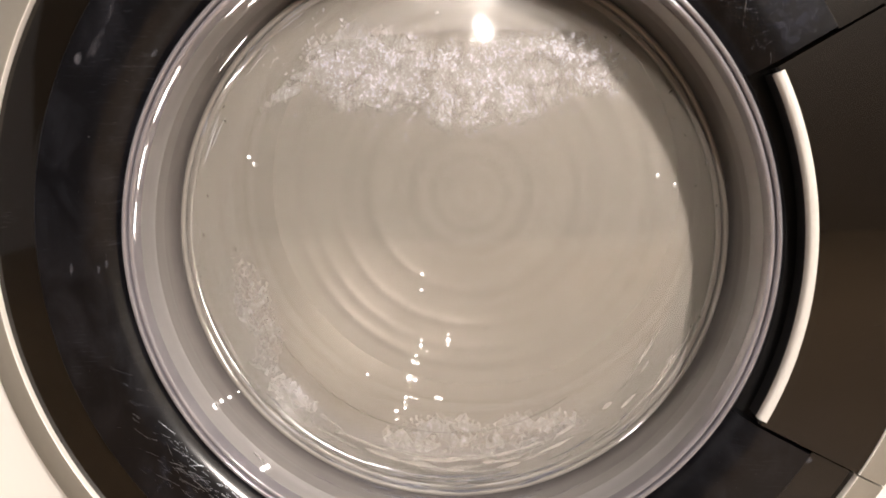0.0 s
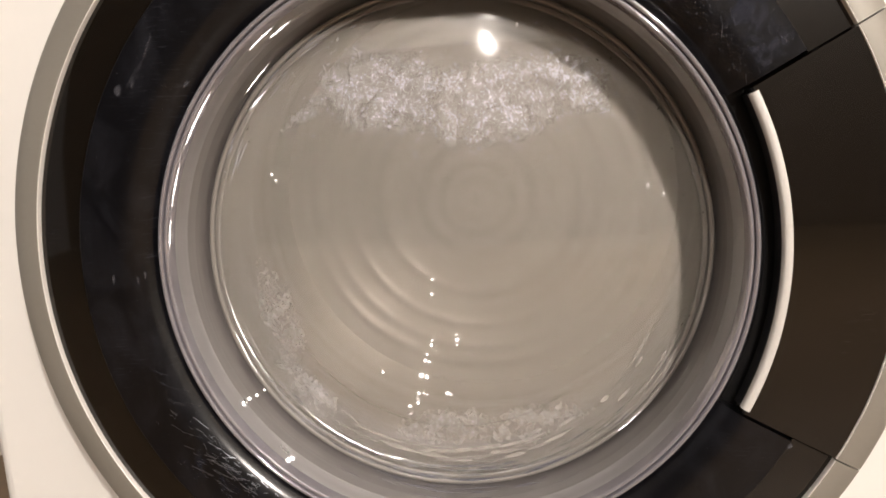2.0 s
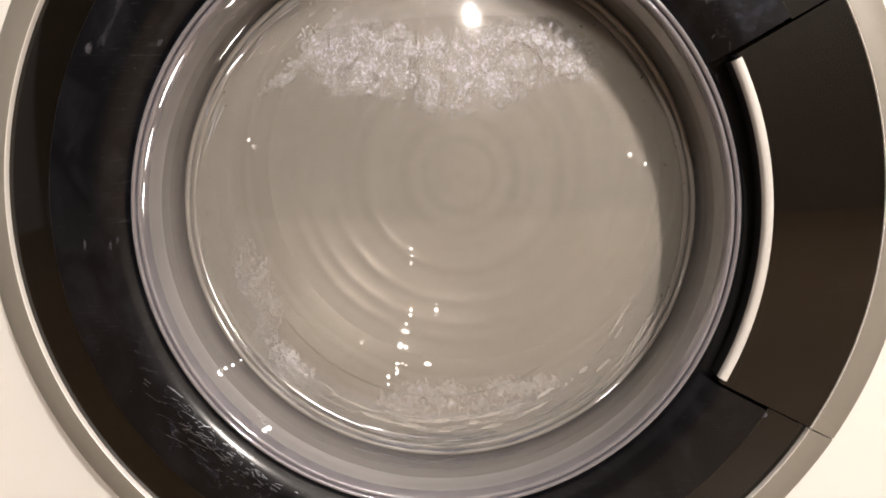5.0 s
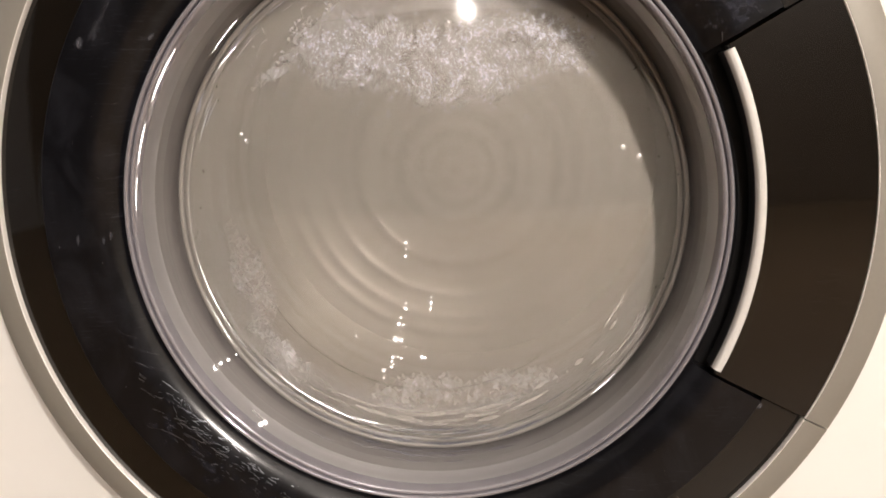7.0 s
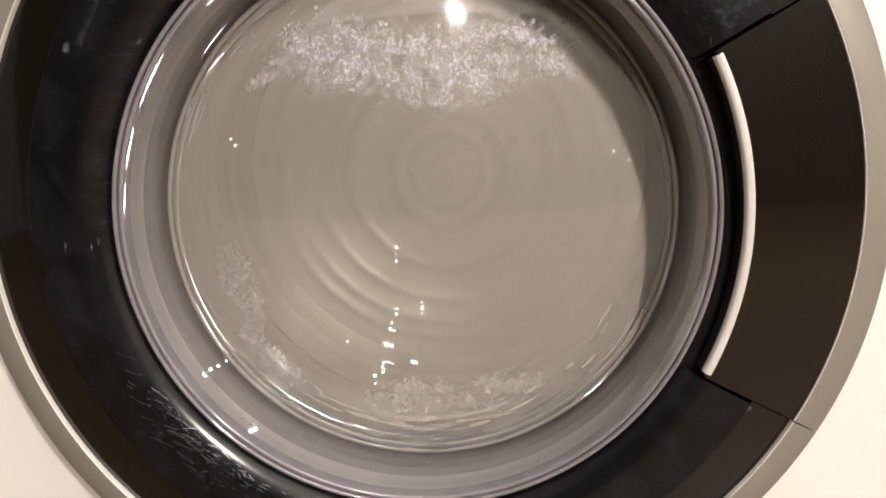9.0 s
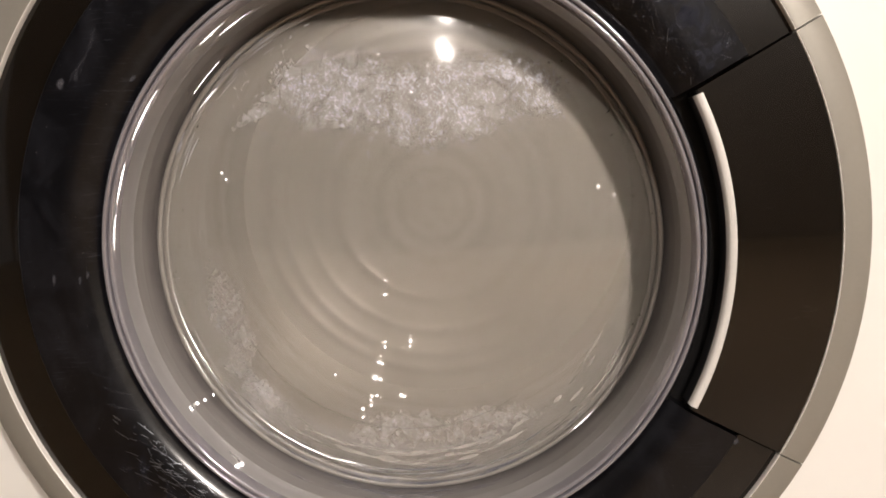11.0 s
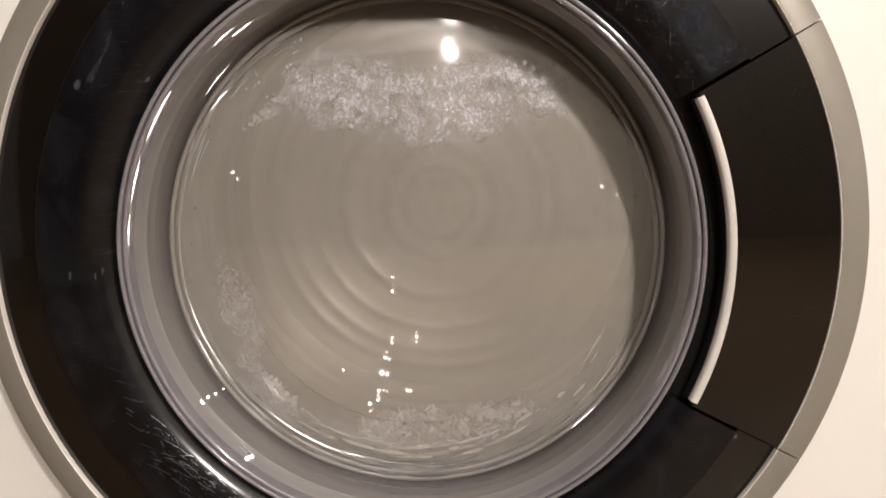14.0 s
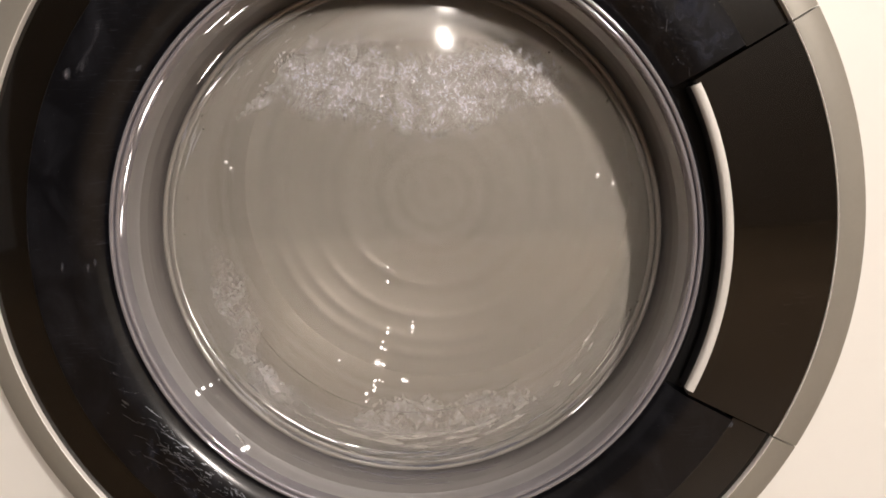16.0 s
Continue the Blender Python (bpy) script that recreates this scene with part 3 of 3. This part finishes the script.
# glints added as tiny lenses, each tipped to mirror a lamp: x, z, size
GLINTS = ((-0.0127, -0.0158, 0.7), (-0.0135, -0.0252, 0.9), (-0.0130, -0.0205, 0.4), (0.0014, -0.0569, 1.1), (0.0016, -0.0530, 0.6),
         (0.0010, -0.0605, 0.6), (-0.0150, -0.0570, 0.7), (-0.0156, -0.0605, 0.9), (-0.0120, -0.0640, 0.4), (-0.0190, -0.0668, 0.6),
         (-0.0205, -0.0712, 1.0), (-0.0180, -0.0722, 0.8), (-0.0236, -0.0821, 1.7), (-0.0200, -0.0832, 1.1), (-0.0500, -0.0799, 0.8),
         (-0.0265, -0.0953, 0.9), (-0.0232, -0.0950, 0.6), (-0.0206, -0.0962, 0.5), (-0.0069, -0.0953, 1.1), (-0.0046, -0.0958, 0.8),
         (-0.0276, -0.0985, 0.6), (-0.0262, -0.1003, 0.5), (-0.0276, -0.1026, 0.8), (-0.0333, -0.1050, 1.0), (-0.0339, -0.1110, 0.6),
         (-0.0004, 0.1235, 0.6), (-0.0110, 0.1260, 0.5), (0.0090, 0.1015, 0.6), (-0.0115, 0.0935, 0.5), (0.0260, 0.0905, 0.6),
         (-0.1165, 0.0560, 0.7), (-0.1140, 0.0520, 0.6), (0.1250, 0.0390, 0.7), (0.1352, 0.0330, 0.6))
EYE = Vector((0.041, -0.376, 0.565))
for x, z, size in GLINTS:
    p = on_dome(x, z, 0.0)
    to_lamp, to_eye = (Vector(LAMP_B) - p).normalized(), (EYE - p).normalized()
    ob = new("lamp_glint", glint_data)
    ob.parent = door
    ob.matrix_basis = Matrix.LocRotScale(p + Vector((0, -0.0012, 0)), Vector((0, -1, 0)).rotation_difference((to_lamp + to_eye).normalized()),
                                         Vector((size, size, size)))
    ob.visible_shadow = False


# the bulbs' reflections in the bowl wall, added as tipped lenses
for angle, depth, r, size in ((-146.3, 0.0270, 0.1722, 1.4), (-146.3, 0.0342, 0.1712, 0.9), (-145.7, 0.0430, 0.1704, 0.8), (-145.3, 0.0540, 0.1696, 0.5),
                              (-130.6, 0.0170, 0.1728, 1.2), (-130.1, 0.0215, 0.1728, 1.2), (-111.0, 0.0590, 0.1690, 1.2)):
    a = radians(angle)
    p = Vector((r * math.cos(a), depth, ZC + r * math.sin(a)))
    ob = new("lamp_glint", glint_data)
    ob.parent = door
    ob.matrix_basis = Matrix.LocRotScale(p, Vector((0, -1, 0)).rotation_difference(((Vector(LAMP_A) - p).normalized() + (EYE - p).normalized()).normalized()),
                                         Vector((size, size, size)))
    ob.visible_shadow = False


def glint_line(a0, a1, r0, r1, depth, width):
    """A highlight along the bowl, added as a row of tiny lenses tipped towards the lamp."""
    bm = bmesh.new()
    count = max(4, round(abs(radians(a1 - a0)) * r0 / (0.9 * width)))
    for k in range(count + 1):
        u = k / count
        a, r = radians(a0 + (a1 - a0) * u), r0 + (r1 - r0) * u
        y = depth
        if depth < 0.015:
            r = max(r, 0.1736)
        elif depth < 0.052:
            r = 0.1740 - 0.105 * (depth - 0.020) - 0.0008
        else:
            y = dome(r) - 0.0008
        p = Vector((r * math.cos(a), y, ZC + r * math.sin(a)))
        n = ((Vector(LAMP_A) - p).normalized() + (EYE - p).normalized()).normalized()
        size = width * 430 * (0.45 + 0.55 * math.sin(math.pi * u)) * rng.uniform(0.60, 0.90)
        m = Matrix.LocRotScale(p, Vector((0, -1, 0)).rotation_difference(n), Vector((size, size, size)))
        verts = [bm.verts.new(m @ v.co) for v in glint_data.vertices]
        for f in glint_data.polygons:
            bm.faces.new([verts[i] for i in f.vertices])
    ob = tagged(part("glint_line", bm, glint_mat, door, "highlight built as a line of tiny clear lenses"), kind="stuff")
    ob.visible_shadow = False


# highlights on the rim and dome edge, put in as rows of lenses
for row in ((177.0, 169.0, 0.1745, 0.1736, 0.0105, 0.0010), (166.5, 158.0, 0.1736, 0.1736, 0.0105, 0.0010), (153.5, 142.5, 0.1736, 0.1736, 0.0105, 0.0013),
            (130.5, 124.0, 0.1710, 0.1709, 0.0180, 0.0008), (126.5, 120.0, 0.1655, 0.1666, 0.0260, 0.0011), (120.0, 116.0, 0.1673, 0.1670, 0.0260, 0.0008),
            (141.0, 132.0, 0.1740, 0.1722, 0.0500, 0.0006), (143.0, 137.0, 0.1628, 0.1611, 0.0530, 0.0007), (-11.0, -18.6, 0.1663, 0.1667, 0.0550, 0.0010),
            (-25.0, -36.0, 0.1699, 0.1740, 0.0450, 0.0005), (-43.0, -50.5, 0.1672, 0.1672, 0.0530, 0.0006), (-43.0, -49.5, 0.1751, 0.1772, 0.0120, 0.0005),
            (-53.5, -58.5, 0.1776, 0.1780, 0.0120, 0.0006), (60.5, 55.0, 0.1708, 0.1697, 0.0260, 0.0014), (-133.5, -111.0, 0.1554, 0.1547, 0.0560, 0.0007),
            (-110.4, -105.5, 0.1541, 0.1534, 0.0560, 0.0006), (-172.0, -145.0, 0.1606, 0.1585, 0.0560, 0.0004), (-161.6, -147.5, 0.1644, 0.1652, 0.0580, 0.0004)):
    glint_line(*row)


def arc_streaks(count, middle, spread, r0, r1, longest, thick, place):
    """Thin curved strips that follow the bowl: reflections in the glass painted on, with some dried suds."""
    bm = bmesh.new()
    for i in range(count):
        a, r = radians(rng.gauss(middle, spread)), rng.uniform(r0, r1)
        half = radians(longest) * rng.uniform(0.12, 1.0) / 2
        w = thick * rng.uniform(0.25, 1.0)
        steps = 9
        line = []
        for k in range(steps + 1):
            u = -1 + 2 * k / steps
            b = a + half * u
            taper = w * (1 - u * u) + 0.00003
            q = r + 0.0006 * noise.noise(Vector((b * 9, r * 300, 0)))
            line.append([bm.verts.new(place(q + taper * side, b)) for side in (-0.5, 0.5)])
        for p, q in zip(line, line[1:]):
            bm.faces.new((p[0], p[1], q[1], q[0]))
    return bm


def over_dome(r, a):
    return Vector((r * math.cos(a), dome(r) - 0.0004, ZC + r * math.sin(a)))


def on_wall(d, a):
    """A place on the bowl's wall, d metres behind the door's face."""
    r = 0.1740 - 0.105 * (d - 0.020) - 0.0004
    return Vector((r * math.cos(a), d, ZC + r * math.sin(a)))


# reflections inside the thick glass, painted as coloured strips; the last holds suds too
for nm, bm, mat, label in (
        ("suds_reflection", arc_streaks(46, -88, 22, 0.136, 0.150, 14, 0.0030, over_dome), "pale", "pale beige reflections painted low on the dome"),
        ("suds_reflection", arc_streaks(60, -96, 24, 0.152, 0.166, 16, 0.0016, over_dome), "blue", "blue-grey reflections painted at the foot of the dome"),
        ("suds_reflection", arc_streaks(30, -112, 22, 0.153, 0.165, 18, 0.0006, over_dome), "white", "thin white highlights painted at the foot of the dome"),
        ("suds_reflection", arc_streaks(26, 138, 14, 0.154, 0.168, 9, 0.0006, over_dome), "white", "thin white highlights painted at the edge of the dome"),
        ("suds_reflection", arc_streaks(20, -38, 16, 0.150, 0.166, 14, 0.0010, over_dome), "pale", "pale reflections painted at the edge of the dome"),
        ("suds_reflection", arc_streaks(60, -92, 17, 0.040, 0.056, 10, 0.0016, on_wall), "blue", "grey suds and painted mirrored streaks on the wall of the bowl")):
    tagged(part(nm, bm, {"pale": reflection_pale, "blue": suds_reflection_blue, "white": suds_and_glint}[mat], door, label, False), kind="stuff")


def grit():
    """Dark specks of lint caught round the edge of the dome."""
    bm = bmesh.new()
    for i in range(46):
        a = radians(rng.choice((rng.uniform(130, 230), rng.uniform(-60, 60))))
        r = rng.uniform(0.148, 0.166)
        fleck(bm, over_dome(r, a), Vector((0, -1, 0)), 0.0005 * rng.uniform(0.5, 1.5), rng.uniform(1, 2.2))
    return bm


tagged(part("lint", grit(), lint_dark, door, "dark specks of lint on the glass", False), kind="stuff")


def trim_depth(r):
    d = max(0.0, min(0.8, (ROLL_R - r) / ROLL))
    return -0.0006 + ROLL * (1 - math.sqrt(1 - d * d))


def scratches(count, spot, direction, length, width):
    bm = bmesh.new()
    for i in range(count):
        x, z = spot()
        a = radians(direction + rng.gauss(0, 12))
        r = math.hypot(x, z)
        half = length * rng.uniform(0.15, 1.0)
        d = Vector((math.cos(a), 0, math.sin(a))) * half
        wv = Vector((-math.sin(a), 0, math.cos(a))) * width * rng.uniform(0.4, 1.3)
        ends = [Vector((x, 0, z)) - d, Vector((x, 0, z)) + d]
        if not all(0.1875 < p.length < 0.2245 for p in ends) or not 0.1875 < r < 0.2245:
            continue
        pts = []
        for p, side in ((ends[0], 0.3), (ends[1], 0.3), (ends[1], -0.3), (ends[0], -0.3)):
            q = p + wv * side * 2
            pts.append(bm.verts.new((q.x, trim_depth(q.length) - 0.00012, ZC + q.z)))
        bm.faces.new(pts)
    return bm


def lower_left():
    a, r = radians(rng.gauss(-136, 9)), 0.188 + abs(rng.gauss(0, 0.010))
    return r * math.cos(a), r * math.sin(a)


def upper_right():
    a, r = radians(rng.uniform(30, 52)), rng.uniform(0.188, 0.2240)
    return r * math.cos(a), r * math.sin(a)


def all_round():
    a, r = radians(rng.uniform(32, 328)), rng.uniform(0.188, 0.2240)
    return r * math.cos(a), r * math.sin(a)


for nm, bm in (("scratching", scratches(110, lower_left, -38, 0.0030, 0.00014)), ("scratching", scratches(26, lower_left, -30, 0.0080, 0.00018)),
               ("scratching", scratches(5, upper_right, 75, 0.0080, 0.00012)), ("dust", scratches(260, upper_right, 60, 0.0006, 0.00045)),
               ("dust", scratches(420, all_round, 70, 0.0005, 0.00035))):
    tagged(part(nm, bm, scratch_mat if nm == "scratching" else dust_grey, door, "fine grey %s on the glossy band" % nm, False), kind="stuff")


def mark(x, z, size, stretch, turn):
    """A dried water mark on the glossy band."""
    bm = bmesh.new()
    r = math.hypot(x, z)
    for i in range(5):
        off = Vector((rng.gauss(0, size * 0.3), -0.00015 - 0.00003 * i, rng.gauss(0, size * 0.3)))
        fleck(bm, Vector((x, trim_depth(r), ZC + z)) + off, Vector((0, -1, 0)), size * rng.uniform(0.5, 1.0), stretch, radians(turn))
    part("water_mark", bm, stain_grey, door, "dried grey water mark", False)


for x, z, size, stretch, turn in ((-0.1490, 0.1130, 0.0022, 1.5, 40), (-0.1879, 0.1109, 0.0024, 1.9, 70), (-0.1885, -0.0011, 0.0018, 2.0, 85),
                                  (-0.1920, -0.0040, 0.0015, 2.2, 85), (-0.2060, -0.0020, 0.0012, 3.5, 85), (0.1965, -0.1130, 0.0018, 1.3, 30)):
    mark(x, z, size, stretch, turn)


def smudge_sheen(count, a0, a1, r0, r1, size):
    """A cloudy haze on the glossy band: wiped smears, and sheen painted with them."""
    bm = bmesh.new()
    for i in range(count):
        a, r = radians(rng.uniform(a0, a1)), rng.uniform(r0, r1)
        if noise.noise(Vector((r * math.cos(a) * 40, r * math.sin(a) * 40, 7.0))) < -0.15:
            continue
        fleck(bm, Vector((r * math.cos(a), trim_depth(r) - 0.0002 - 0.000002 * i, ZC + r * math.sin(a))), Vector((0, -1, 0)),
              size * rng.uniform(0.3, 1.0), rng.uniform(1, 3), radians(rng.gauss(70, 35)))
    tagged(part("smudge_sheen", bm, smudge_sheen_grey, door, "cloudy blue-grey smears and painted sheen on the glossy band", False), kind="stuff")


# at the upper right the ceiling's sheen is painted in with the smears
smudge_sheen(150, 30.5, 60, 0.2030, 0.2225, 0.0036)
smudge_sheen(60, 30.5, 40, 0.2030, 0.2235, 0.0026)
smudge_sheen(60, 214, 246, 0.1985, 0.2160, 0.0030)


def streak(x, z, length, direction, width):
    """A long wiping streak on the glossy band."""
    bm = bmesh.new()
    a = radians(direction)
    for i in range(26):
        k = i / 25
        p = Vector((x + math.cos(a) * length * k + rng.gauss(0, width), 0, z + math.sin(a) * length * k + rng.gauss(0, width)))
        if 0.1845 < p.length < 0.2240:
            fleck(bm, Vector((p.x, trim_depth(p.length) - 0.0003, ZC + p.z)), Vector((0, -1, 0)), width * rng.uniform(0.7, 1.6), rng.uniform(2, 5), radians(180 + direction))
    part("wipe_streak", bm, stain_grey, door, "pale wiping streak on the glossy band", False)


for row in ((-0.1842, -0.0702, 0.0200, -27, 0.0004), (-0.1810, -0.0812, 0.0230, -21, 0.0005), (-0.1900, -0.0600, 0.0120, -30, 0.0003),
            (-0.1640, -0.1060, 0.0170, -33, 0.0004), (-0.1500, -0.1260, 0.0180, -38, 0.0005), (0.1490, 0.1400, 0.0260, 92, 0.0003),
            (0.1650, 0.1340, 0.0200, 55, 0.0003), (-0.1800, 0.1120, 0.0300, 58, 0.0007)):
    streak(*row)
MOULD = [(0.12185, dome(0.12185, 0.0062)), (0.12215, dome(0.12215, 0.0062))]
part("mould_line", lathe(MOULD, -152, -54, 240), dark_plastic, door, "thin dark moulding line in the glass")


# ---- ceiling lamps ----
def ceiling_lamp(at):
    lampx, lampy, lampz = at
    thing = new("ceiling_lamp")
    thing.location = (lampx, lampy, 2.4)
    bm = bmesh.new()
    bmesh.ops.create_cone(bm, cap_ends=True, segments=40, radius1=0.10, radius2=0.09, depth=0.03, matrix=Matrix.Translation((lampx, lampy, 2.385)))
    part("canopy", bm, handle_silver, thing)
    for dx, dy, dz in BULBS:
        bm = bmesh.new()
        bmesh.ops.create_cone(bm, cap_ends=True, segments=20, radius1=0.018, radius2=0.012, depth=2.375 - lampz - dz - 0.05,
                              matrix=Matrix.Translation((lampx + dx, lampy + dy, (2.375 + lampz + dz + 0.05) / 2)))
        part("socket", bm, handle_silver, thing)
    tagged(thing, "silver ceiling lamp with three small lit bulbs", "ceiling lamp", "ceiling lamps")


ceiling_lamp(LAMP_A)
ceiling_lamp(LAMP_B)


def motions():
    """The drum spins on its axis all through the clip."""
    rows = []
    for i in range(16 * FPS + 1):
        rows.append((i / FPS, pose(0, -0.33, ZC, 0, (i * 80.0) % 360.0, 0)))
    walk(drum, rows)


motions()
